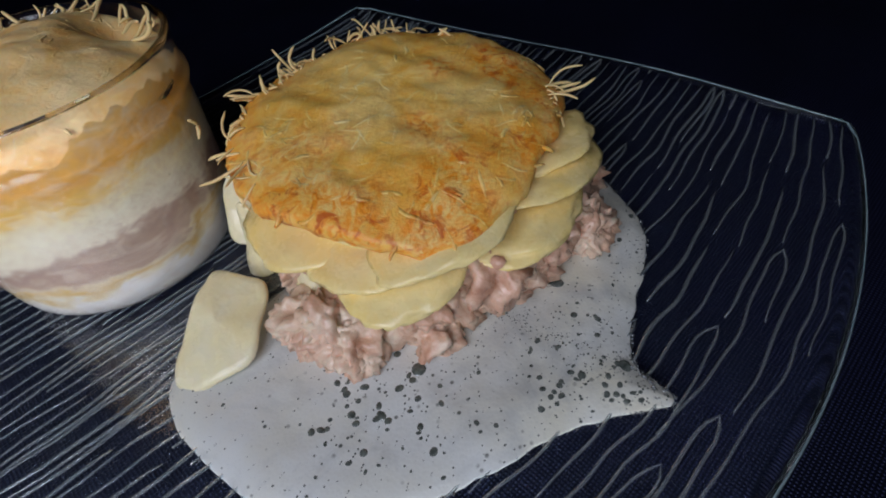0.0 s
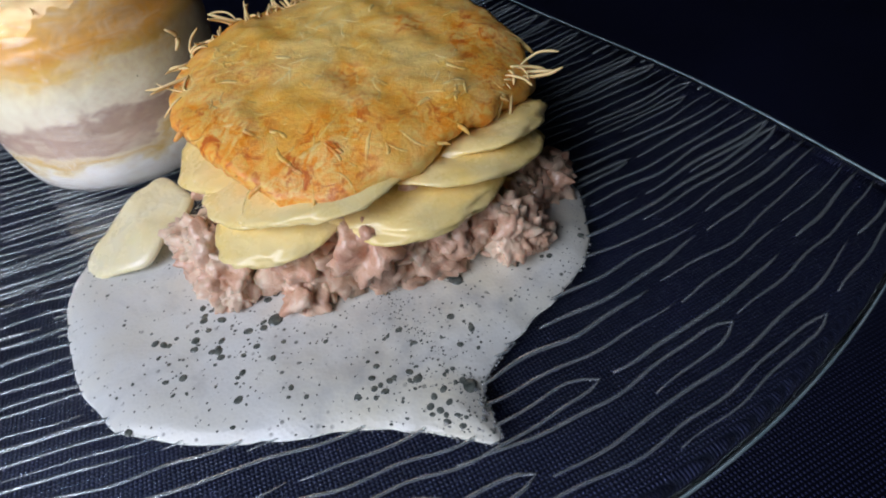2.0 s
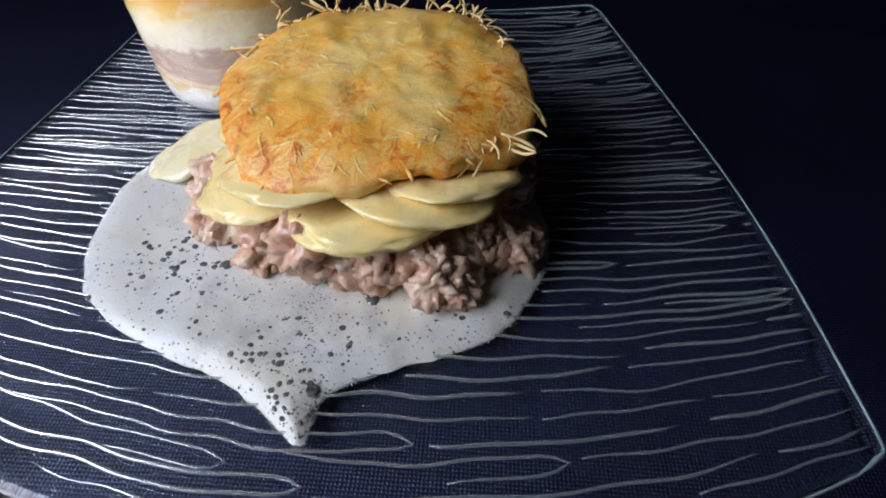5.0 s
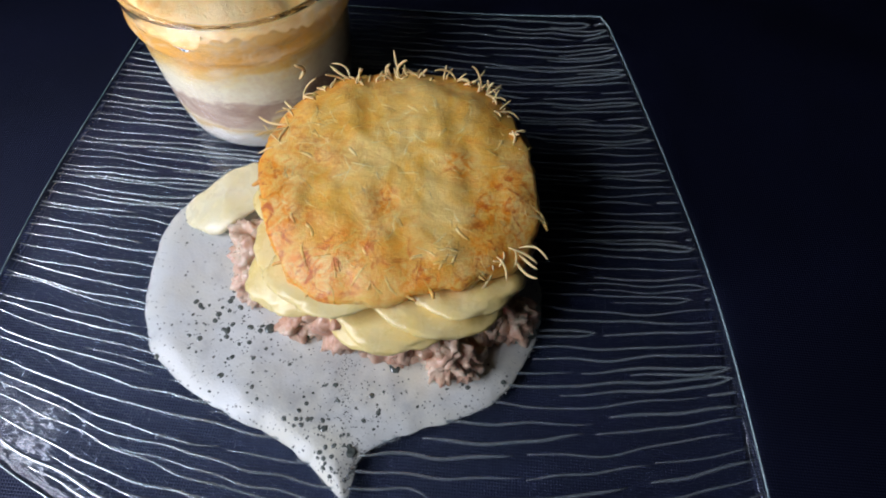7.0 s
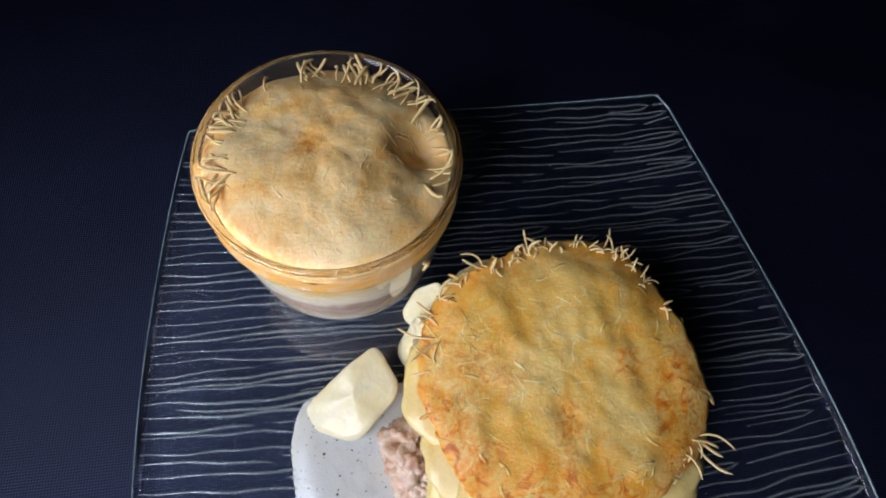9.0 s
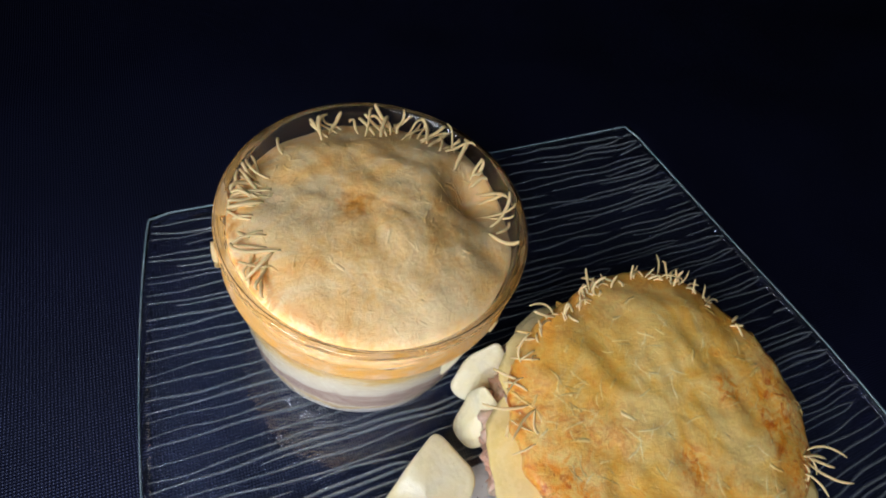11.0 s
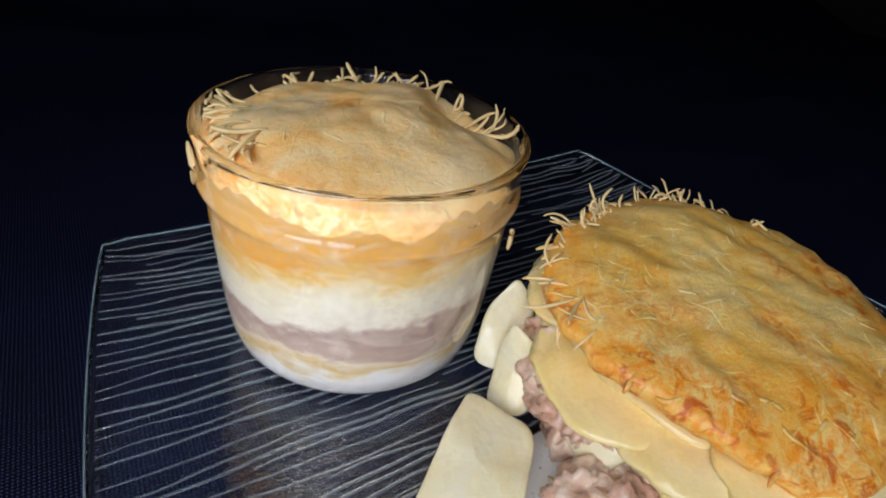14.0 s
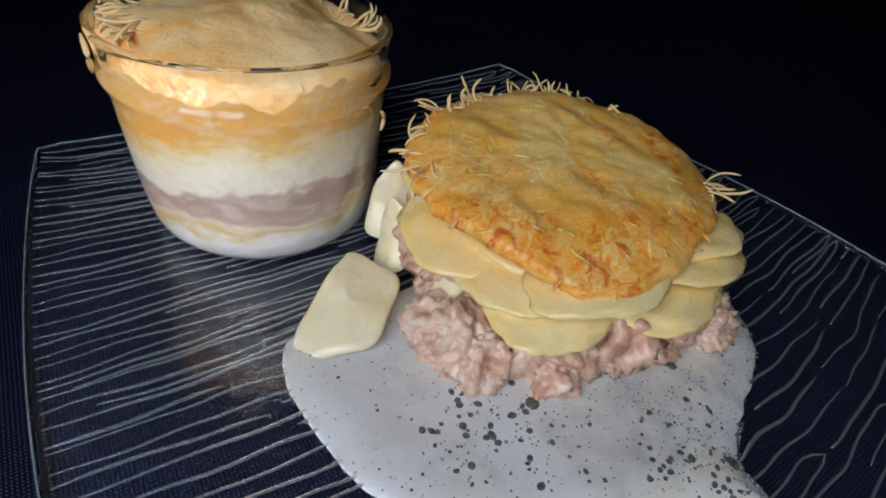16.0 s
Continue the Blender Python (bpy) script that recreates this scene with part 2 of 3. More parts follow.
def part(name, data, mat, parent=None, label="", smooth=True):
    """Links (verts, faces), a bmesh or a mesh as ONE object under a thing or a part."""
    if isinstance(data, bmesh.types.BMesh):
        me = bpy.data.meshes.new(name)
        data.to_mesh(me)
        data.free()
        if smooth:
            me.polygons.foreach_set("use_smooth", [True] * len(me.polygons))
        me.materials.append(mat)
    elif isinstance(data, tuple):
        me = mesh_of(name, *data, mat, smooth)
    else:
        me = data
    ob = new(name, me)
    if parent:
        ob.parent = parent
    return tagged(ob, label)


def thing(name, label, category, at=(0, 0, 0), group="", kind=""):
    ob = new(name)
    ob.location = at
    ob.empty_display_size = 0.01
    return tagged(ob, label, category, group, kind)


def n3(p, s, seed=0.0):
    return noise.noise(Vector((p[0] * s + seed, p[1] * s - seed * 0.7, p[2] * s + seed * 1.3)))


def box(x0, x1, y0, y1, z0, z1, bevel=0.0):
    bm = bmesh.new()
    bmesh.ops.create_cube(bm, size=1, matrix=Matrix.LocRotScale(((x0 + x1) / 2, (y0 + y1) / 2, (z0 + z1) / 2), None, (x1 - x0, y1 - y0, z1 - z0)))
    if bevel:
        bmesh.ops.bevel(bm, geom=bm.edges[:], offset=bevel, segments=2, affect="EDGES")
    return bm


def lathe(profile, n=64, shift=None):
    """Turns (radius, z) pairs round the z axis; shift(p) may move each point."""
    verts, faces = [], []
    for r, z in profile:
        for k in range(n):
            a = 2 * math.pi * k / n
            p = Vector((r * math.cos(a), r * math.sin(a), z))
            verts.append(shift(p) if shift else p)
    m = len(profile)
    for i in range(m - 1):
        for k in range(n):
            a, b = i * n + k, i * n + (k + 1) % n
            faces.append((a, b, b + n, a + n))
    if profile[0][0] > 1e-6:
        faces.append(tuple(range(n - 1, -1, -1)))
    if profile[-1][0] > 1e-6:
        faces.append(tuple(range((m - 1) * n, m * n)))
    return verts, faces


def tube(points, radius, n=6, taper=True):
    """A round strand along points."""
    verts, faces = [], []
    pts = [Vector(p) for p in points]
    for i, p in enumerate(pts):
        d = (pts[min(i + 1, len(pts) - 1)] - pts[max(i - 1, 0)]).normalized()
        side = d.cross(Vector((0, 0, 1)))
        side = side.normalized() if side.length > 1e-4 else Vector((1, 0, 0))
        up = side.cross(d)
        f = i / (len(pts) - 1)
        r = radius * (min(1.0, 0.45 + 3.0 * min(f, 1 - f)) if taper else 1.0)
        for k in range(n):
            a = 2 * math.pi * k / n
            verts.append(p + r * (math.cos(a) * side + math.sin(a) * up))
    for i in range(len(pts) - 1):
        for k in range(n):
            a, b = i * n + k, i * n + (k + 1) % n
            faces.append((a, b, b + n, a + n))
    faces.append(tuple(range(n - 1, -1, -1)))
    faces.append(tuple(range((len(pts) - 1) * n, len(pts) * n)))
    return verts, faces


def joined(pieces):
    verts, faces = [], []
    for v, f in pieces:
        o = len(verts)
        verts += v
        faces += [tuple(i + o for i in q) for q in f]
    return verts, faces


def lump(size, seed, sub=3, rough=0.35, scale=1.0):
    """An uneven lump of about that size (three half-axes)."""
    bm = bmesh.new()
    bmesh.ops.create_icosphere(bm, subdivisions=sub, radius=1)
    s = Vector(size)
    for v in bm.verts:
        p = v.co
        k = 1 + rough * n3(p, 1.2 * scale, seed) + rough * 0.6 * n3(p, 2.9 * scale, seed + 5) + rough * 0.35 * n3(p, 6.5 * scale, seed + 9)
        v.co = Vector((p.x * s.x, p.y * s.y, p.z * s.z)) * k
    return bm


# ---------------------------------------------------------------- setting: room, table, cloth
def room():
    x0, x1, y0, y1, z0, z1, w = -0.42, 2.4, -2.2, 2.4, -0.75, 2.0, 0.12
    wall = tagged(part("wall_west", box(x0 - w, x0, y0, WIN["y0"], z0, z1), MAT_WALL), "plain dark matt wall beside the window", "wall", kind="structure")
    for nm, b in (("wall_west_b", (x0 - w, x0, WIN["y1"], y1, z0, z1)), ("wall_west_c", (x0 - w, x0, WIN["y0"], WIN["y1"], z0, WIN["z0"])),
                  ("wall_west_d", (x0 - w, x0, WIN["y0"], WIN["y1"], WIN["z1"], z1)), ("wall_east", (x1, x1 + w, y0, y1, z0, z1)),
                  ("wall_south", (x0 - w, x1 + w, y0 - w, y0, z0, z1)), ("wall_north", (x0 - w, x1 + w, y1, y1 + w, z0, z1))):
        tagged(part(nm, box(*b), MAT_WALL), "plain dark matt wall closing the room", "wall", kind="structure")
    tagged(part("floor", box(x0 - w, x1 + w, y0 - w, y1 + w, z0 - w, z0), MAT_FLOOR), "dark floor under the table", "floor", kind="structure")
    tagged(part("ceiling", box(x0 - w, x1 + w, y0 - w, y1 + w, z1, z1 + w), MAT_WALL), "plain dark ceiling", "ceiling", kind="structure")
    win = thing("window_1", "white framed window with two casements", "window", (x0 - 0.06, -0.30, 0.42), kind="structure")
    for a, b, c, d in ((-0.30, -0.28, -0.26, 0.26), (0.28, 0.30, -0.26, 0.26), (-0.28, 0.28, -0.26, -0.24), (-0.28, 0.28, 0.24, 0.26)):
        part("window_frame", box(-0.05, 0.05, a, b, c, d), MAT_FRAME, win)
    part("mullion", box(0.0, 0.04, -0.012, 0.012, -0.24, 0.24, 0.003), MAT_FRAME, win)


room()


def cloth_z(x, y):
    d = max(0.0, math.hypot(x - 0.02, (y - 0.0)) - 0.22)
    k = min(1.0, d / 0.25)
    fold = 0.034 * k * n3((x * 0.55 + 0.3 * y, y * 1.6, 0), 3.2, 3.1) + 0.010 * k * n3((x * 0.8 - 0.5 * y, y * 2.4, 0), 5.0, 7.7)
    back = 0.05 * max(0.0, min(1.0, (y - 0.42) / 0.35)) ** 2
    return fold + abs(back)


def table():
    t = thing("table", "dark wooden table under the navy cloth", "table", (0, 0, -0.03))
    part("tabletop", box(-0.36, 1.5, -0.7, 1.9, -0.03, -0.006, 0.003), MAT_WOOD, t)
    for x in (-0.32, 1.44):
        for y in (-0.64, 1.84):
            part("leg", box(x - 0.03, x + 0.03, y - 0.03, y + 0.03, -0.72, -0.03), MAT_WOOD, t)
    n, verts, faces = 190, [], []
    for j in range(n + 1):
        for i in range(n + 1):
            x, y = -0.385 + 1.945 * i / n, -0.76 + 2.72 * j / n
            out = max(-0.365 - x, x - 1.51, -0.71 - y, y - 1.91, 0)
            verts.append((x, y, max(cloth_z(x, y), -0.004) - out * 6 + 0.0))
    for j in range(n):
        for i in range(n):
            a = j * (n + 1) + i
            faces.append((a, a + 1, a + n + 2, a + n + 1))
    tagged(part("tablecloth", (verts, faces), MAT_CLOTH), "dark navy woven tablecloth with soft creases", "tablecloth")


table()

# ---------------------------------------------------------------- the glass plate
PLATE_T = 0.005
CORNERS = ((-0.1432, -0.1280), (0.1849, -0.1384), (0.1375, 0.1408), (-0.1382, 0.1336))
BOW = dict(left=0.0125, right=0.0097, back=0.0034, front=0.0431)
LIFT = dict(left=0.0072, right=0.0140, back=0.0144, front=0.0072, sw=0.0080, se=0.0105, ne=0.0222, nw=0.0165)


def plate_xy(u, v):
    """The plan of the plate, u and v from -1 to 1: a square with bowed sides."""
    a, b = (u + 1) / 2, (v + 1) / 2
    (x0, y0), (x1, y1), (x2, y2), (x3, y3) = CORNERS
    x = (1 - a) * (1 - b) * x0 + a * (1 - b) * x1 + a * b * x2 + (1 - a) * b * x3
    y = (1 - a) * (1 - b) * y0 + a * (1 - b) * y1 + a * b * y2 + (1 - a) * b * y3
    x += (1 - v * v) * (BOW["right"] * max(u, 0) ** 2 - BOW["left"] * max(-u, 0) ** 2)
    y += (1 - u * u) * (BOW["back"] * max(v, 0) ** 2 - BOW["front"] * max(-v, 0) ** 2)
    return x, y


def plate_z(u, v):
    """Height of the plate's top face: flat in the middle, rising to the rim and most at the corners."""
    a, b = abs(u), abs(v)
    side, end = LIFT["right" if u > 0 else "left"], LIFT["back" if v > 0 else "front"]
    rim = (side * a ** 4 + end * b ** 4) / max(a ** 4 + b ** 4, 1e-6)
    corner = LIFT[("n" if v > 0 else "s") + ("e" if u > 0 else "w")]
    rim += (corner - rim) * min(a, b) ** 2.2
    return 0.0062 + (rim - 0.0062) * min(1.0, max(0.0, max(a, b) - 0.45) ** 2 / 0.3025)


def plate():
    p = thing("glass_plate", "square clear glass plate with bowed sides and wavy raised ribs", "plate")
    n = 56
    line = [math.sin(math.pi / 2 * math.sin(math.pi / 2 * (2 * i / n - 1))) * 0.35 + 0.65 * (2 * i / n - 1) for i in range(n + 1)]

    def rounded(u, v):
        c = 0.03
        a, b = abs(u), abs(v)
        if a > 1 - c and b > 1 - c:
            d = math.hypot(a - 1 + c, b - 1 + c)
            m = max(a - 1 + c, b - 1 + c)
            k = m / d if d else 1
            a, b = 1 - c + (a - 1 + c) * k, 1 - c + (b - 1 + c) * k
        return math.copysign(a, u), math.copysign(b, v)

    verts, faces = [], []
    for low in (0, 1):
        for v in line:
            for u in line:
                ru, rv = rounded(u, v)
                x, y = plate_xy(ru, rv)
                verts.append((x, y, plate_z(u, v) - low * PLATE_T))
    m = n + 1
    for j in range(n):
        for i in range(n):
            a = j * m + i
            faces.append((a, a + 1, a + m + 1, a + m))
            b = a + m * m
            faces.append((b, b + m, b + m + 1, b + 1))
    ring = [i for i in range(n)] + [n + j * m for j in range(n)] + [n * m + n - i for i in range(n)] + [(n - j) * m for j in range(n)]
    for k, a in enumerate(ring):
        b = ring[(k + 1) % len(ring)]
        faces.append((b, a, a + m * m, b + m * m))
    ob = part("sheet", (verts, faces), MAT_PLATE, p, "clear faintly green glass sheet")
    ob.visible_shadow = False
    # Added tube round the rim; its pale colour stands in for the edge's highlight.
    ring_pts = []
    for side in range(4):
        for i in range(40):
            k = -0.985 + 1.97 * i / 40
            u, v = ((k, -1), (1, k), (-k, 1), (-1, -k))[side]
            x, y = plate_xy(*rounded(u, v))
            ring_pts.append((x, y, plate_z(u, v) - 0.0012))
    ring_pts.append(ring_pts[0])
    part("polished_edge", tube(ring_pts, 0.0006, 6, False), MAT_EDGE, p, "greenish edge tube, paled to stand in for the edge's highlight")
    rng = random.Random(4)
    rows = 52
    for j in range(rows):
        v0 = -0.975 + 1.95 * (j + 0.5) / rows
        u = -0.985
        while u < 0.97:
            end = min(0.985, u + rng.uniform(0.25, 1.3))
            amp, ph, kind = rng.uniform(0.3, 1.0), rng.uniform(0, 50), rng.random()
            steps = max(6, int((end - u) * 40))

            def spot(f, off):
                uu = u + (end - u) * f
                vv = v0 + 0.020 * amp * n3((uu * 3.0, v0 * 9, 0), 1.0, ph) + 0.012 * n3((uu * 8, v0 * 4, 0), 1.0, ph) + off
                vv = max(-0.985, min(0.985, vv))
                x, y = plate_xy(uu, vv)
                return Vector((x, y, plate_z(uu, vv) + 0.0001))

            if kind < 0.35 and end - u > 0.35:
                gap = rng.uniform(0.008, 0.014)
                ease = lambda k: math.sin(math.pi / 2 * min(1.0, (1 - k) * (end - u) / 0.05)) if k > 0 else 1.0
                pts = [spot(f / steps, gap * ease(f / steps)) for f in range(steps + 1)]
                back = [spot(1 - f / steps, -gap * ease(1 - f / steps)) for f in range(1, steps + 1)]
                pts = pts + back[: int(steps * rng.uniform(0.3, 0.95))]
            else:
                pts = [spot(f / steps, 0) for f in range(steps + 1)]
            part("rib", tube(pts, rng.uniform(0.0004, 0.00075), 6), MAT_RIB, p)
            u = end + rng.uniform(0.01, 0.06)
    return p


plate()


def floor_z(x, y):
    """Height of the plate's top under a place (near the middle the plan is almost unbent)."""
    return plate_z((x - 0.010) / 0.160, y / 0.142 if y > 0 else y / 0.176)


# ---------------------------------------------------------------- the milk foam
FOAM = ((-0.040, -0.020), (-0.066, -0.017), (-0.074, -0.034), (-0.071, -0.066), (-0.064, -0.088), (-0.049, -0.103), (-0.026, -0.115), (-0.005, -0.1215),
        (0.008, -0.130), (0.017, -0.1375), (0.0225, -0.1415), (0.0238, -0.133), (0.0240, -0.1255), (0.032, -0.1195), (0.045, -0.1145), (0.063, -0.107), (0.075, -0.0985), (0.085, -0.080),
        (0.091, -0.058), (0.086, -0.030), (0.070, -0.012), (0.028, -0.010))


def smooth_loop(pts, times=3):
    for _ in range(times):
        out = []
        for a, b in zip(pts, pts[1:] + pts[:1]):
            a, b = Vector(a), Vector(b)
            out += [a * 0.75 + b * 0.25, a * 0.25 + b * 0.75]
        pts = out
    return pts


def foam_top(x, y, edge):
    """edge: 0 at the outline, 1 well inside."""
    body = 0.0005 + 0.0036 * (1 - (1 - edge) ** 2.5)
    return floor_z(x, y) + body + 0.0010 * edge * n3((x, y, 0), 60, 2.0) + 0.0005 * edge * n3((x, y, 0), 170, 4.0)


def foam():
    f = thing("foam_sauce", "frothy white milk foam with dark bubbles pooled on the plate", "sauce", (-0.0034, 0.0050, -0.0005))
    f.scale = (1.136, 1.07, 1.0)
    loop = smooth_loop(list(FOAM), 3)
    loop = [Vector((p.x + 0.0010 * n3((p.x, p.y, 0), 160, 1.0), p.y + 0.0010 * n3((p.x, p.y, 0), 160, 6.0))) for p in loop]
    c, n, rings = Vector((0.010, -0.070)), len(loop), 34
    verts, faces = [], []
    outline = np.array([(p.x, p.y) for p in loop])
    for r in range(rings + 1):
        k = 1 - (r / rings) ** 1.6
        for p in loop:
            q = c + (p - c) * k
            edge = min(1.0, float(np.hypot(outline[:, 0] - q.x, outline[:, 1] - q.y).min()) / 0.013)
            z = foam_top(q.x, q.y, edge) if r else floor_z(q.x, q.y) - 0.0002
            verts.append((q.x, q.y, z))
    for r in range(rings):
        for i in range(n):
            a, b = r * n + i, r * n + (i + 1) % n
            faces.append((a, b, b + n, a + n))
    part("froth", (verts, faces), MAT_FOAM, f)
    rng = random.Random(11)
    centre = lambda cx, cy, s, k: [(rng.gauss(cx, s), rng.gauss(cy, s), 0.00035 + 0.0010 * rng.random() ** 2.2) for _ in range(k)]
    spots = [(-0.060, -0.044, 0.0008), (-0.0322, -0.0827, 0.0016), (-0.0375, -0.0760, 0.0015), (-0.0173, -0.1046, 0.0009), (0.0432, -0.106, 0.0009), (0.0294, -0.110, 0.0013),
             (0.0333, -0.0916, 0.0027), (-0.0564, -0.0953, 0.0013), (0.0114, -0.1176, 0.0015), (-0.0324, -0.1073, 0.0008), (-0.0162, -0.0805, 0.0024), (-0.0237, -0.0807, 0.0013),
             (-0.0342, -0.0649, 0.0011), (0.0215, -0.1245, 0.0027), (0.080, -0.073, 0.0020)]
    spots += centre(-0.036, -0.076, 0.008, 36) + centre(-0.021, -0.082, 0.007, 20) + centre(0.012, -0.115, 0.008, 40) + centre(0.019, -0.130, 0.0035, 30)
    fringe = []
    ball = bmesh.new()
    bmesh.ops.create_icosphere(ball, subdivisions=1, radius=1)
    ico = ([v.co.copy() for v in ball.verts], [tuple(v.index for v in fc.verts) for fc in ball.faces])
    ball.free()
    for _ in range(800):
        p = loop[rng.randrange(n)]
        q = p + (c - p).normalized() * (rng.random() ** 2 * 0.007 - 0.0006)
        r = 0.00022 + 0.0004 * rng.random() ** 2
        z = floor_z(q.x, q.y) + 0.0004 + 0.0022 * min(1.0, max(0.0, (q - p).length - 0.0004) / 0.006)
        fringe.append(([Vector((q.x, q.y, z)) + v * r for v in ico[0]], ico[1]))
    fine = []
    for _ in range(1900):
        p = loop[rng.randrange(n)]
        q = p + (c - p) * rng.random() ** 1.5
        if (q - p).length < 0.0015:
            continue
        r = 0.00014 + 0.00026 * rng.random() ** 2
        e = min(1.0, float(np.hypot(outline[:, 0] - q.x, outline[:, 1] - q.y).min()) / 0.013)
        fine.append(([Vector((q.x, q.y, foam_top(q.x, q.y, e))) + Vector((v.x * r, v.y * r, v.z * r * 0.4)) for v in ico[0]], ico[1]))
    tagged(part("pinprick_froth", joined(fine), MAT_BUBBLE, f, "pinprick dark bubbles in the froth"), kind="stuff")
    tagged(part("froth_fringe", joined(fringe), MAT_FRINGE, f, "tiny clear bubbles along the foam edge"), kind="stuff")
    spots += centre(0.028, -0.108, 0.009, 18) + centre(-0.05, -0.088, 0.013, 24) + centre(-0.02, -0.104, 0.016, 34) + centre(0.062, -0.093, 0.011, 18) + centre(0.005, -0.122, 0.006, 18)
    base = bmesh.new()
    bmesh.ops.create_uvsphere(base, u_segments=10, v_segments=5, radius=1)
    me = bpy.data.meshes.new("bubble")
    base.to_mesh(me)
    base.free()
    me.polygons.foreach_set("use_smooth", [True] * len(me.polygons))
    me.materials.append(MAT_BUBBLE)
    edge_loop = [Vector((p.x, p.y)) for p in loop]
    for x, y, r in spots:
        inside = sum(((a.y > y) != (b.y > y)) and x < (b.x - a.x) * (y - a.y) / (b.y - a.y) + a.x for a, b in zip(edge_loop, edge_loop[1:] + edge_loop[:1])) % 2
        near = min((Vector((x, y)) - p).length for p in edge_loop)
        if not inside or near < r * 0.9:
            continue
        ob = part("bubble", me, MAT_BUBBLE, f)
        ob.location = (x, y, foam_top(x, y, min(1.0, near / 0.014)) - r * 0.10)
        ob.scale = (r * rng.uniform(0.85, 1.3), r * rng.uniform(0.75, 1.0), r * 0.35)
        ob.rotation_euler.z = rng.uniform(0, 3)


foam()

# ---------------------------------------------------------------- the unmoulded gratin
GX, GY, GR = 0.0292, -0.0350, 0.0512


def crust_r(a):
    c, s_ = abs(math.cos(a - radians(20))), math.sin(a)
    r = GR / (c ** 3 + abs(math.sin(a - radians(20))) ** 3) ** (1 / 3)
    if s_ < 0:
        r *= 1 - 0.05 * s_ * s_
    r *= 1 - 0.045 * max(0.0, math.cos(a - radians(158)))
    return r * (1 + 0.050 * n3((math.cos(a), math.sin(a), 0), 2.2, 8.0) + 0.034 * n3((math.cos(a), math.sin(a), 0), 6.5, 3.0) + 0.014 * n3((math.cos(a), math.sin(a), 0), 17.0, 5.0))


def crust_top(x, y):
    """Height of the crust's upper face over the world plan."""
    dx, dy = (x - GX) / GR, (y - GY) / GR
    q = min(1.3, math.hypot(dx, dy))
    z = 0.0592 + 0.0045 * dy + 0.0018 * dx - 0.0055 * q ** 5
    return z + 0.0024 * n3((x, y, 0), 36, 1.0) + 0.0011 * n3((x, y, 0), 120, 5.0) + 0.0004 * n3((x, y, 0), 260, 9.0)


BURNS = ((-0.0007, -0.0813, 0.006), (0.0690, -0.0434, 0.008), (0.016, -0.0683, 0.006), (0.0638, -0.0653, 0.005), (0.0525, -0.0337, 0.005), (0.0175, -0.0703, 0.004), (-0.0203, -0.0513, 0.008),
         (-0.018, -0.064, 0.007), (0.068, -0.052, 0.008), (0.026, -0.050, 0.005), (0.058, -0.082, 0.005), (-0.024, -0.042, 0.007), (0.045, -0.080, 0.005), (0.006, -0.078, 0.007))


def brown_at(x, y):
    b = sum(math.exp(-(((x - bx) ** 2 + (y - by) ** 2) / (s * s))) for bx, by, s in BURNS)
    dx, dy = (x - GX) / GR, (y - GY) / GR
    side = max(0.0, -0.75 * dx - 0.65 * dy)
    return min(1.0, b + 0.65 * max(0.0, math.hypot(dx, dy) - 0.62) + 1.1 * side * max(0.0, 0.45 + n3((x, y, 0), 42, 2.0)) + 0.10)


def give_brown(ob, values):
    at = ob.data.attributes.new("brown", "FLOAT", "POINT")
    at.data.foreach_set("value", values)


def shreds(rng, count, where, length, radius, squash=0.8):
    """Short limp strands that lie on a surface; where() gives x, y, and a height function."""
    out = []
    for _ in range(count):
        x, y, top = where()
        a = rng.uniform(0, 6.28)
        bend, n = rng.uniform(-1.4, 1.4), 8
        ln, pts = rng.uniform(*length), []
        for i in range(n):
            pts.append(Vector((x, y, top(x, y) - radius * 0.92)))
            a += bend * 0.12 + rng.uniform(-0.25, 0.25)
            x, y = x + math.cos(a) * ln / n, y + math.sin(a) * ln / n
        out.append(tube(pts, radius * rng.uniform(0.7, 1.2), 5))
    return out


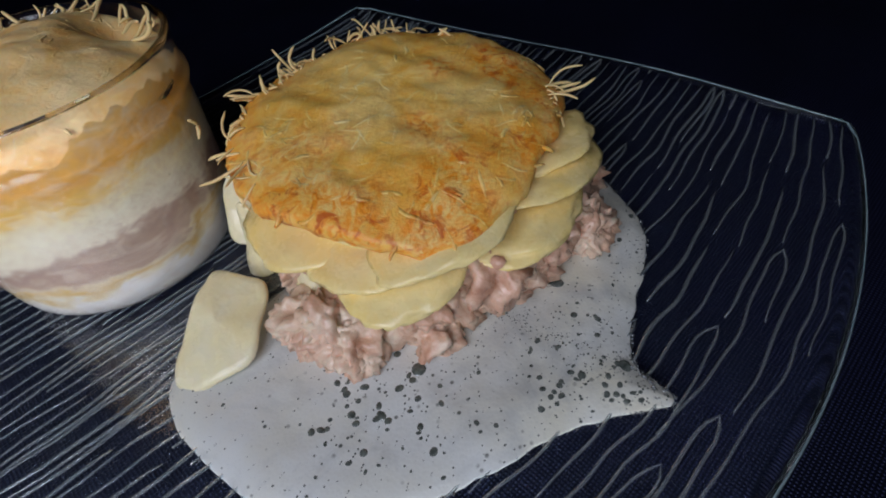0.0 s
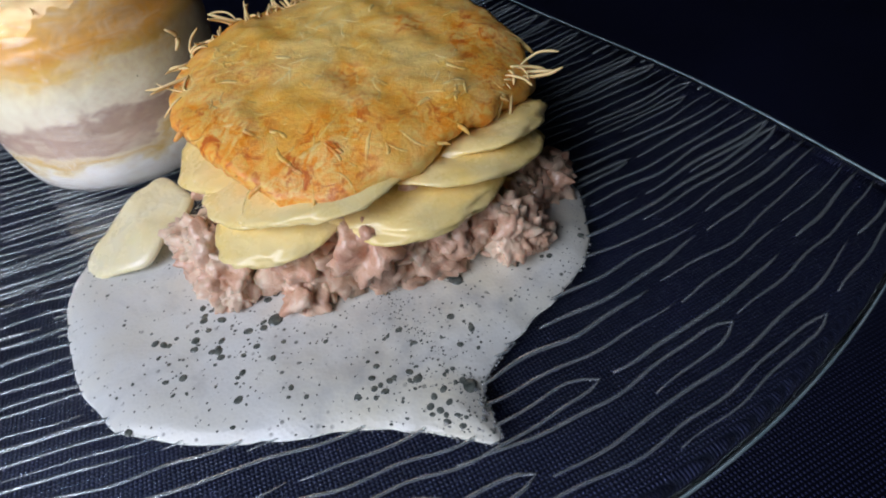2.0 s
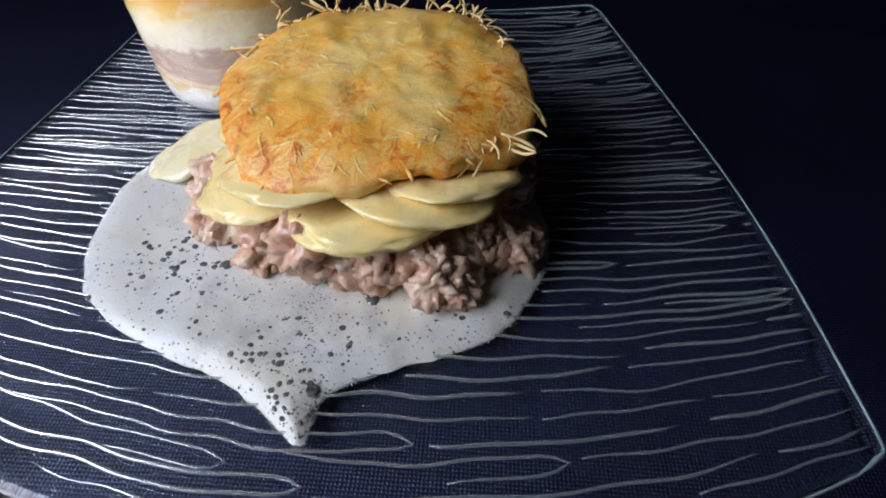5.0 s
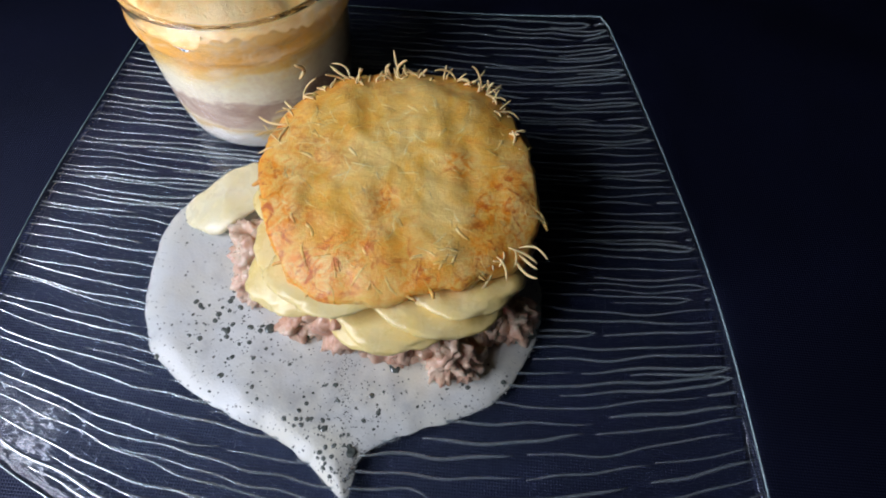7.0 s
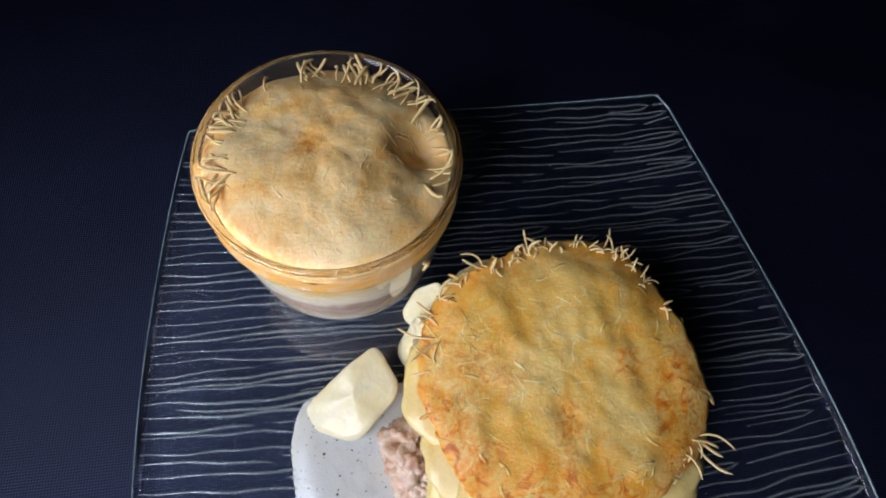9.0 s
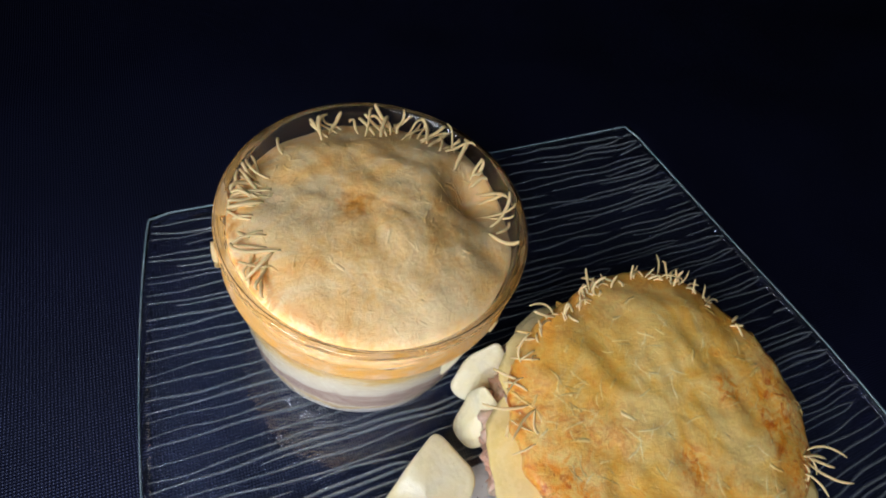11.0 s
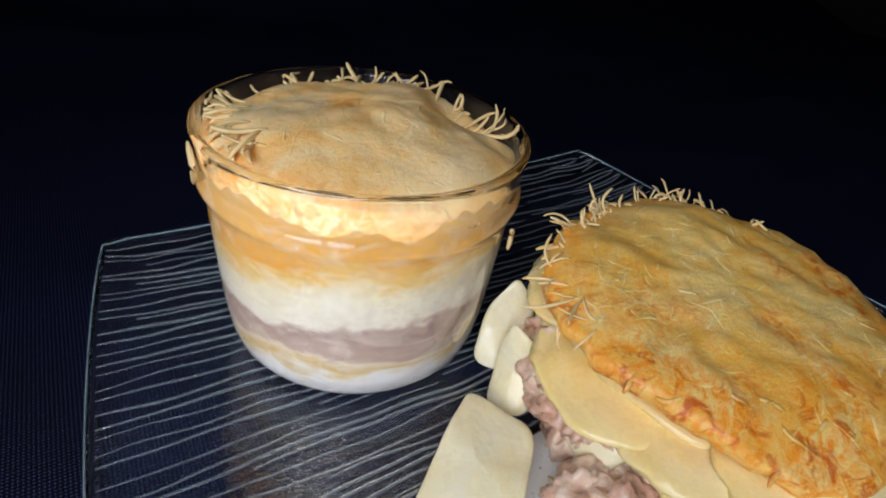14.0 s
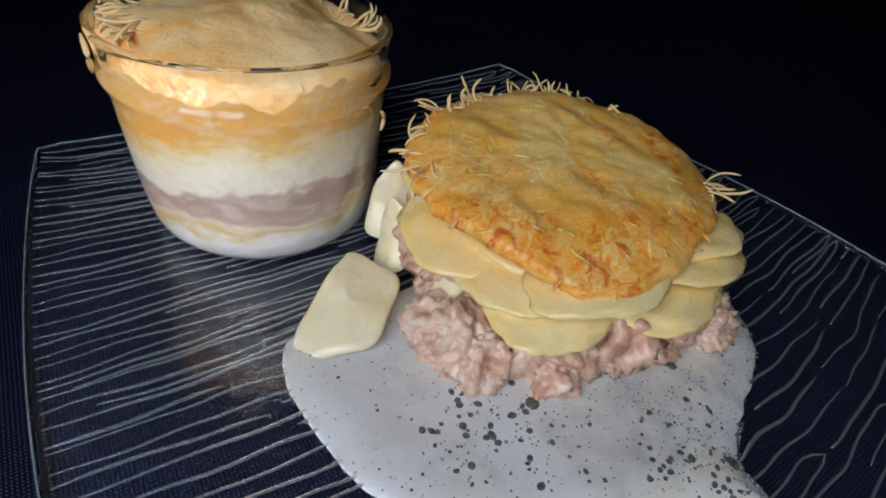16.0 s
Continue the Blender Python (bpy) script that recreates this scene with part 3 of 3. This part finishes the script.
def gratin():
    g = thing("potato_gratin", "potato and minced meat stack with browned cheese crust in foam", "food", (-0.0038, 0.0115, -0.0002))
    g.scale = (1.10, 1.09, 1.06)
    # crust
    n, rings, verts, faces, browns = 128, 30, [], [], []
    for r in range(rings + 1):
        k = r / rings
        for i in range(n):
            a = 2 * math.pi * i / n
            rr = crust_r(a) * k ** 0.85
            x, y = GX + rr * math.cos(a), GY + rr * math.sin(a)
            verts.append((x, y, crust_top(x, y)))
            browns.append(brown_at(x, y))
    for d, (k, dz) in enumerate(((1.010, -0.0022), (0.995, -0.0042), (0.95, -0.0058), (0.5, -0.0065))):
        for i in range(n):
            a = 2 * math.pi * i / n
            rr = crust_r(a) * (k + 0.02 * n3((math.cos(a), math.sin(a), d), 3.0, 4.0))
            x, y = GX + rr * math.cos(a), GY + rr * math.sin(a)
            sag = 0.0035 * max(0.0, n3((math.cos(a), math.sin(a), 0), 2.6, 12.0) + 0.1)
            xe, ye = GX + crust_r(a) * math.cos(a), GY + crust_r(a) * math.sin(a)
            verts.append((x, y, crust_top(xe, ye) + dz - (sag if d < 3 else 0)))
            browns.append(min(1.0, brown_at(x, y) * 0.8))
    for r in range(rings + 4):
        for i in range(n):
            a, b = r * n + i, r * n + (i + 1) % n
            faces.append((a, a + n, b + n, b))
    faces.append(tuple(range((rings + 4) * n + n - 1, (rings + 4) * n - 1, -1)))
    give_brown(part("cheese_crust", (verts, faces), MAT_CHEESE, g, "golden melted cheese with orange toasted patches"), browns)
    # shreds baked into the crust
    rng = random.Random(21)

    def on_crust():
        a, k = rng.uniform(0, 6.28), math.sqrt(rng.random()) * 0.93
        r = crust_r(a) * k
        return GX + r * math.cos(a), GY + r * math.sin(a), crust_top

    v, f = joined(shreds(rng, 520, on_crust, (0.005, 0.013), 0.0008, 0.9))
    ob = tagged(part("shred_layer", (v, f), MAT_SHRED, g), "melted grated cheese shreds", kind="stuff")
    give_brown(ob, [brown_at(p[0], p[1]) * 0.7 for p in v])
    # loose strands round the rim: angle in degrees, reach outwards, rise, length
    loose = [(100, 0.004, 0.006), (104, 0.007, 0.004), (66, 0.006, 0.008), (62, 0.003, 0.010), (58, 0.007, 0.005), (54, 0.008, 0.008), (70, 0.002, 0.006), (118, 0.003, 0.005), (124, 0.004, 0.006),
             (45, 0.005, 0.003), (140, 0.006, 0.004), (150, 0.009, 0.002), (156, 0.012, -0.002), (160, 0.010, -0.008), (166, 0.007, -0.010), (172, 0.009, -0.004), (148, 0.006, -0.006),
             (-28, 0.014, 0.001), (-31, 0.008, 0.003), (-36, 0.010, -0.008), (-42, 0.006, -0.010), (20, 0.004, -0.004), (85, 0.002, 0.005), (92, 0.003, 0.003)]
    loose += [(rng.uniform(20, 150), rng.uniform(0.0, 0.003), rng.uniform(-0.001, 0.004)) for _ in range(26)]
    for deg, out, rise in loose:
        for twin in range(rng.choice((1, 2, 3))):
            a = radians(deg + rng.uniform(-5, 5))
            r0 = crust_r(a) * rng.uniform(0.88, 0.97)
            p = Vector((GX + r0 * math.cos(a), GY + r0 * math.sin(a), 0))
            p.z = crust_top(p.x, p.y)
            way = Vector((math.cos(a), math.sin(a), rise / (out + 0.004))).normalized() + Vector((-math.sin(a), math.cos(a), 0)) * rng.uniform(-1.3, 1.3)
            way = (way + Vector((rng.uniform(-0.5, 0.5), rng.uniform(-0.5, 0.5), rng.uniform(-0.1, 0.4)))).normalized()
            ln, curl = (out + abs(rise) + 0.003) * rng.uniform(0.45, 0.95), Vector((rng.uniform(-1, 1), rng.uniform(-1, 1), rng.uniform(-1.0, 0.5))) * 0.28
            pts = []
            for i in range(10):
                pts.append(p.copy())
                way = (way + curl + Vector((rng.uniform(-1, 1), rng.uniform(-1, 1), rng.uniform(-1, 1))) * 0.13).normalized()
                p = p + way * ln / 9
            part("cheese_strand", tube(pts, rng.uniform(0.0003, 0.0006), 6), MAT_STRAND, g)
    # potato slices under the crust
    slices = [(0.0050, -0.0530, 0.0359, 0.0285, 0.0245, 0.0042, -6, -4, 20), (0.0451, -0.0663, 0.039, 0.0313, 0.0258, 0.004, -6, 3, -15), (0.0322, -0.0754, 0.0331, 0.0285, 0.0239, 0.0046, -5, 0, 5),
              (0.0560, -0.0680, 0.0385, 0.024, 0.020, 0.0045, -20, 6, 24), (-0.0020, -0.0317, 0.0363, 0.0260, 0.0276, 0.0042, 0, -8, 0), (0.0175, -0.0062, 0.0399, 0.0313, 0.0239, 0.004, 6, 0, 0),
              (0.0543, -0.0099, 0.0408, 0.0276, 0.0248, 0.004, 6, 4, 0), (0.0027, -0.0645, 0.0331, 0.0276, 0.0202, 0.004, -4, -4, 30), (0.0267, -0.0372, 0.0381, 0.0414, 0.0414, 0.006, 0, 0, 0),
              (0.0740, -0.0317, 0.0371, 0.0120, 0.0239, 0.004, 0, 30, 0), (0.0193, -0.0135, 0.0336, 0.0331, 0.0239, 0.0045, 4, 0, 0), (0.0138, -0.0699, 0.0417, 0.0276, 0.0202, 0.0035, -8, -4, 10)]
    for i, (x, y, z, rx, ry, th, tx, ty, rz) in enumerate(slices):
        bm = lump((rx, ry, th), i * 3.3, 4, 0.14, 1.0)
        for v in bm.verts:
            v.co.z = math.copysign(min(abs(v.co.z), th * 0.72), v.co.z) + 0.0009 * n3(v.co, 80, i)
        ob = part("potato_slice", bm, MAT_POTATO, g)
        ob.matrix_basis = pose(x, y, z, tx, ty, rz)
    # minced meat: a core and chunks round it
    part("meat_core", lump((0.046, 0.046, 0.015), 2.0, 5, 0.16, 2.0), MAT_MEAT, g).location = (0.028, -0.041, 0.0205)
    kinds = [mesh_from(lump((1, 1, 0.85), k * 7.1, 4, 0.62, 1.35), MAT_MEAT) for k in range(6)]
    spots = []
    for k in range(58):
        a = 2 * math.pi * k / 58 + rng.uniform(-0.06, 0.06)
        spots.append((GX + rng.uniform(0.040, 0.050) * math.cos(a), GY - 0.003 + rng.uniform(0.042, 0.050) * math.sin(a), rng.uniform(0.010, 0.027), rng.uniform(0.0065, 0.0115)))
    for cx, cy, k, s in ((-0.023, -0.046, 8, 0.004), (-0.025, -0.057, 9, 0.0035), (-0.024, -0.067, 8, 0.003), (-0.004, -0.070, 8, 0.004), (-0.004, -0.079, 7, 0.003), (0.018, -0.080, 9, 0.0045), (0.036, -0.084, 8, 0.004), (0.055, -0.092, 11, 0.0035), (0.073, -0.073, 7, 0.0045)):
        for _ in range(k):
            spots.append((rng.gauss(cx, s), rng.gauss(cy, s * 0.8), rng.uniform(0.009, 0.022), rng.uniform(0.0045, 0.0095)))
    for x, y, z, r in spots:
        ob = part("meat_chunk", kinds[rng.randrange(6)], MAT_MEAT, g)
        ob.matrix_basis = pose(x, y, max(z, floor_z(x, y) + r * 0.55), rng.uniform(0, 360), rng.uniform(0, 360), rng.uniform(0, 360)) @ Matrix.Scale(r, 4)


def mesh_from(bm, mat):
    me = bpy.data.meshes.new("lump")
    bm.to_mesh(me)
    bm.free()
    me.polygons.foreach_set("use_smooth", [True] * len(me.polygons))
    me.materials.append(mat)
    return me


gratin()


def loose_slice(label, x, y, z, rx, ry, th, tx, ty, rz, seed, mat, outline, bend=0.2, fold=0.0):
    """A cut slice: an angular outline with a soft rim, slightly bent, its faces uneven."""
    loop = [(px * rx, py * ry) for px, py in outline]
    loop = smooth_loop([q for p, c in zip(loop, loop[1:] + loop[:1]) for q in (p, ((p[0] + c[0]) / 2, (p[1] + c[1]) / 2))], 3)
    n, verts, faces = len(loop), [], []
    rows = [(0.0, 1), (0.3, 1), (0.6, 1), (0.85, 1), (0.96, 0.8), (1.0, 0.35), (1.005, -0.3), (0.97, -0.8), (0.85, -1), (0.5, -1), (0.0, -1)]
    for k, side in rows:
        for p in loop:
            px, py = p.x * k, p.y * k
            pz = th * 0.55 * side + 0.0026 * n3((px, py, 0), 60, seed) + 0.0005 * n3((px, py, side), 190, seed + 3)
            pz += -bend * px * px / rx + fold * abs(py) - 0.5 * fold * ry
            verts.append((px, py, pz))
    for r in range(len(rows) - 1):
        for i in range(n):
            a, c = r * n + i, r * n + (i + 1) % n
            faces.append((a, a + n, c + n, c))
    ob = part("potato_piece", (verts, faces), mat)
    ob.matrix_basis = pose(x, y, z, tx, ty, rz)
    return tagged(ob, label, "potato", "loose potato pieces")


CUT = ((0.52, 0.90), (0.85, -0.12), (-0.08, -0.95), (-1.0, -0.42), (-0.92, 0.0), (-0.04, 0.58))
LEAF = ((-0.80, -0.70), (0.35, -0.85), (0.95, -0.30), (0.70, 0.55), (0.0, 1.05), (-0.62, 0.42))
loose_slice("large creamy boiled potato slice leaning in the foam", -0.0565, -0.0185, 0.0165, 0.0255, 0.0225, 0.0030, 6, -14, 4, 1.0, MAT_POTATO_PALE, CUT, 0.14)
loose_slice("pale green-yellow potato slice standing on edge beside the stack", -0.0205, 0.0165, 0.0250, 0.0130, 0.0190, 0.0015, 66, 4, -31, 4.0, MAT_POTATO_PALE, LEAF, 0.40, 0.08)
loose_slice("crumpled yellow potato piece on the glass plate", -0.0285, 0.0020, 0.0205, 0.0120, 0.0165, 0.0015, 58, -18, -62, 9.0, MAT_POTATO_PALE, LEAF, 0.45, 0.22)
loose_slice("pale potato slice slipping down the side of the stack", -0.0240, -0.0235, 0.0290, 0.0140, 0.0240, 0.0026, 0, -50, -4, 12.0, MAT_POTATO_PALE, LEAF, 0.25)

# ---------------------------------------------------------------- the glass jar and what it holds
JX, JY = -0.0572, 0.0634
JZ = 0.0066
SQUAT = 0.905


def jar():
    j = thing("glass_jar", "clear glass preserving jar with a ribbed neck on the plate", "jar", (JX, JY, JZ))
    outer = [(0.0, 0.0015), (0.020, 0.0012), (0.031, 0.0), (0.0370, 0.0004), (0.0418, 0.0030), (0.0445, 0.0072), (0.0458, 0.0130), (0.0469, 0.024), (0.0478, 0.040), (0.0485, 0.056), (0.0487, 0.0650), (0.0490, 0.0685),
             (0.0502, 0.0705), (0.0510, 0.0725), (0.0511, 0.0740), (0.0504, 0.0756), (0.0494, 0.0772), (0.0494, 0.0790), (0.0500, 0.0805), (0.0502, 0.0845), (0.0506, 0.0885), (0.0510, 0.0900), (0.0508, 0.0915), (0.0498, 0.0920)]

    def glass_r(z):
        for (r0, z0), (r1, z1) in zip(outer[2:], outer[3:]):
            if z0 <= z <= z1:
                return r0 + (r1 - r0) * (z - z0) / (z1 - z0)
        return outer[-1][0]

    inner = [(0.0485, 0.0915)] + [(min(glass_r(z) - 0.0026, 0.0474), z) for z in (0.0890, 0.0815, 0.0760, 0.0690, 0.0620, 0.0520, 0.0370, 0.0210, 0.0125, 0.0080)] + [(0.0375, 0.0052), (0.0, 0.0050)]
    j.scale = (1.025, 1.025, SQUAT)
    body = part("glass_body", lathe(outer + inner, 112), MAT_GLASS, j)
    body.visible_shadow = False
    prof = [(0.0, 0.0030), (0.0368, 0.0032), (0.0404, 0.0060)] + [(min(glass_r(z) - 0.0033, 0.0458), z) for z in (0.0129, 0.0210, 0.0370, 0.0520, 0.0620, 0.0690, 0.0750, 0.0815, 0.089)]

    def wall(z):
        for (r0, z0), (r1, z1) in zip(prof, prof[1:]):
            if z0 <= z <= z1:
                return r0 + (r1 - r0) * (z - z0) / (z1 - z0)
        return prof[-1][0]

    # boundaries between the layers, as heights round the jar
    def level(base, tilt, way, wob, seed):
        return lambda a: base + tilt * math.cos(a - radians(way)) + 1.5 * wob * n3((math.cos(a), math.sin(a), 0), 1.8, seed) + wob * 0.7 * n3((math.cos(a), math.sin(a), 0), 5.0, seed + 2) + wob * 0.35 * n3((math.cos(a), math.sin(a), 0), 13.0, seed + 4) + 0.0006 * n3((math.cos(a), math.sin(a), 0), 42.0, seed + 6)

    floor_l = lambda a: 0.0032
    l1, l2 = level(0.0215, 0.0025, -40, 0.006, 1.0), level(0.0295, 0.0030, -20, 0.007, 2.0)
    l3, l4, l5 = level(0.0410, 0.0040, -15, 0.007, 3.0), level(0.0580, 0.0010, 200, 0.007, 5.0), level(0.0800, 0.0, 0, 0.006, 6.0)

    def layer(name, lo, hi, label):
        n, m, verts, faces = 300, 9, [], []
        for i in range(m + 1):
            for k in range(n):
                a = 2 * math.pi * k / n
                z = lo(a) + (hi(a) - lo(a)) * i / m
                r = wall(z) + 0.0017 - 0.0004 * n3((math.cos(a) * 2, math.sin(a) * 2, z * 90), 1.6, 3.0)
                verts.append((r * math.cos(a), r * math.sin(a), z))
        for i in range(m):
            for k in range(n):
                a, b = i * n + k, i * n + (k + 1) % n
                faces.append((a, b, b + n, a + n))
        part(name, (verts, faces), MAT_FILLING, fill, label)

    fill = thing("layered_gratin", "layers of cream, minced meat, potato and melted cheese inside the jar", "food", (JX, JY, JZ))
    fill.scale = (1.025, 1.025, SQUAT)
    layer("cream_layer", floor_l, l1, "white cream at the bottom")
    layer("sauce_layer", l1, l2, "yellow and brown sauce streaks")
    layer("meat_layer", l2, l3, "greyish pink minced meat")
    layer("potato_layer", l3, l4, "pale yellow potato slices")
    layer("gratin_layer", l4, l5, "orange baked cheese against the glass")

    # dark cooking juice between glass and potato on one side
    n, m, verts, faces = 40, 8, [], []
    for i in range(m + 1):
        for k in range(n + 1):
            f = k / n
            a = radians(-62 + 120 * f)
            mid = 0.050 + 0.004 * n3((f * 3, 0, 0), 1.5, 2.0)
            half = 0.0125 * math.sin(math.pi * f) ** 0.6 + 0.0001
            z = mid + half * (2 * i / m - 1) * (1 + 0.25 * n3((f * 5, i, 0), 1.1, 5.0))
            r = wall(z) + 0.0013
            verts.append((r * math.cos(a), r * math.sin(a), z))
    for i in range(m + 1):
        for k in range(n + 1):
            x, y, z = verts[i * (n + 1) + k]
            verts.append((x * 0.97, y * 0.97, z))
    w, off = n + 1, (m + 1) * (n + 1)
    for i in range(m):
        for k in range(n):
            a = i * w + k
            faces += [(a, a + 1, a + w + 1, a + w), (off + a, off + a + w, off + a + w + 1, off + a + 1)]
    for k in range(n):
        faces += [(k + 1, k, off + k, off + k + 1), (m * w + k, m * w + k + 1, off + m * w + k + 1, off + m * w + k)]
    for i in range(m):
        faces += [(i * w, i * w + w, off + i * w + w, off + i * w), (i * w + n + w, i * w + n, off + i * w + n, off + i * w + n + w)]
    part("juice_streak", (verts, faces), MAT_L_DARK, fill, "dark brown cooking juice against the glass")

    # the cheese dome
    def dome(x, y):
        q = math.hypot(x, y) / 0.050
        z = 0.0975 - 0.015 * q ** 2.6 - 0.004 * max(0.0, q - 0.75)
        z += 0.0035 * n3((x, y, 0), 38, 3.0) + 0.0012 * n3((x, y, 0), 110, 6.0) + 0.0005 * n3((x, y, 0), 300, 7.0)
        pit = math.exp(-(((x - 0.034) ** 2 + (y - 0.002) ** 2) / 0.008 ** 2))
        side = max(0.0, (-x * 0.985 - y * 0.17) / 0.047)
        return z - 0.016 * pit + 0.006 * side ** 3

    n, rings, verts, faces, browns = 112, 26, [], [], []
    for r in range(rings + 1):
        k = r / rings
        for i in range(n):
            a = 2 * math.pi * i / n
            rr = 0.0467 * k ** 0.9 * (1 + 0.02 * k * n3((math.cos(a), math.sin(a), 0), 3.0, 2.0))
            x, y = rr * math.cos(a), rr * math.sin(a)
            verts.append((x, y, dome(x, y)))
            edge = max(0.0, k - 0.82) * 3.0 * max(0.0, math.cos(a - radians(195)))
            browns.append(min(1.0, 0.10 + edge + 0.6 * math.exp(-(((x + 0.008) ** 2 + (y - 0.001) ** 2) / 0.006 ** 2))))
    for i in range(n):
        a = 2 * math.pi * i / n
        verts.append((0.0472 * math.cos(a), 0.0472 * math.sin(a), 0.068))
        browns.append(0.3)
    for r in range(rings + 1):
        for i in range(n):
            a, b = r * n + i, r * n + (i + 1) % n
            faces.append((a, a + n, b + n, b))
    give_brown(part("cheese_dome", (verts, faces), MAT_JAR_CHEESE, fill, "pale golden baked cheese dome"), browns)
    rng = random.Random(31)

    def on_dome():
        a, k = rng.uniform(0, 6.28), math.sqrt(rng.random()) * 0.040
        return k * math.cos(a), k * math.sin(a), dome

    v, f = joined(shreds(rng, 300, on_dome, (0.004, 0.010), 0.0007))
    ob = tagged(part("shred_layer", (v, f), MAT_JAR_CHEESE, fill), "melted grated cheese shreds", kind="stuff")
    give_brown(ob, [0.1] * len(v))
    # strands that cling to the neck: angle, height where they end, how far out
    cling = []
    for lo, hi, k in ((15, 100, 34), (140, 200, 30), (-25, 15, 9), (100, 140, 5)):
        cling += [rng.uniform(lo, hi) for _ in range(k)]
    for d in cling:
        a = radians(d)
        top = rng.uniform(0.086, 0.0945) if not 205 <= d <= 330 else rng.uniform(0.084, 0.090)
        r0 = rng.uniform(0.034, 0.042)
        drift = rng.uniform(-0.22, 0.22)
        z0 = dome(r0 * math.cos(a), r0 * math.sin(a))
        pts = []
        for i in range(8):
            k = i / 7
            rr = r0 + (0.0466 - r0) * min(1.0, k * 1.25)
            aa = a + drift * k + 0.03 * math.sin(4 * k + d * 3) * k
            z = z0 + (top - z0) * k ** 1.4 + 0.0016 * math.sin(5 * k + d * 2) * k
            pts.append((rr * math.cos(aa), rr * math.sin(aa), z))
        part("cheese_strand", tube(pts, rng.uniform(0.00035, 0.0008), 6), MAT_STRAND, fill)
    # two strands stuck to the outside of the glass
    for d, z0, ln, r in ((-50, 0.0640, 0.009, 0.0512), (178, 0.088, 0.014, 0.0516)):
        pts = []
        for i in range(8):
            k = i / 7
            a = radians(d + 4 * math.sin(3 * k))
            pts.append((r * math.cos(a), r * math.sin(a), z0 - ln * k))
        part("cheese_strand", tube(pts, 0.0009, 6), MAT_STRAND, j, "dried cheese strand on the glass")


jar()
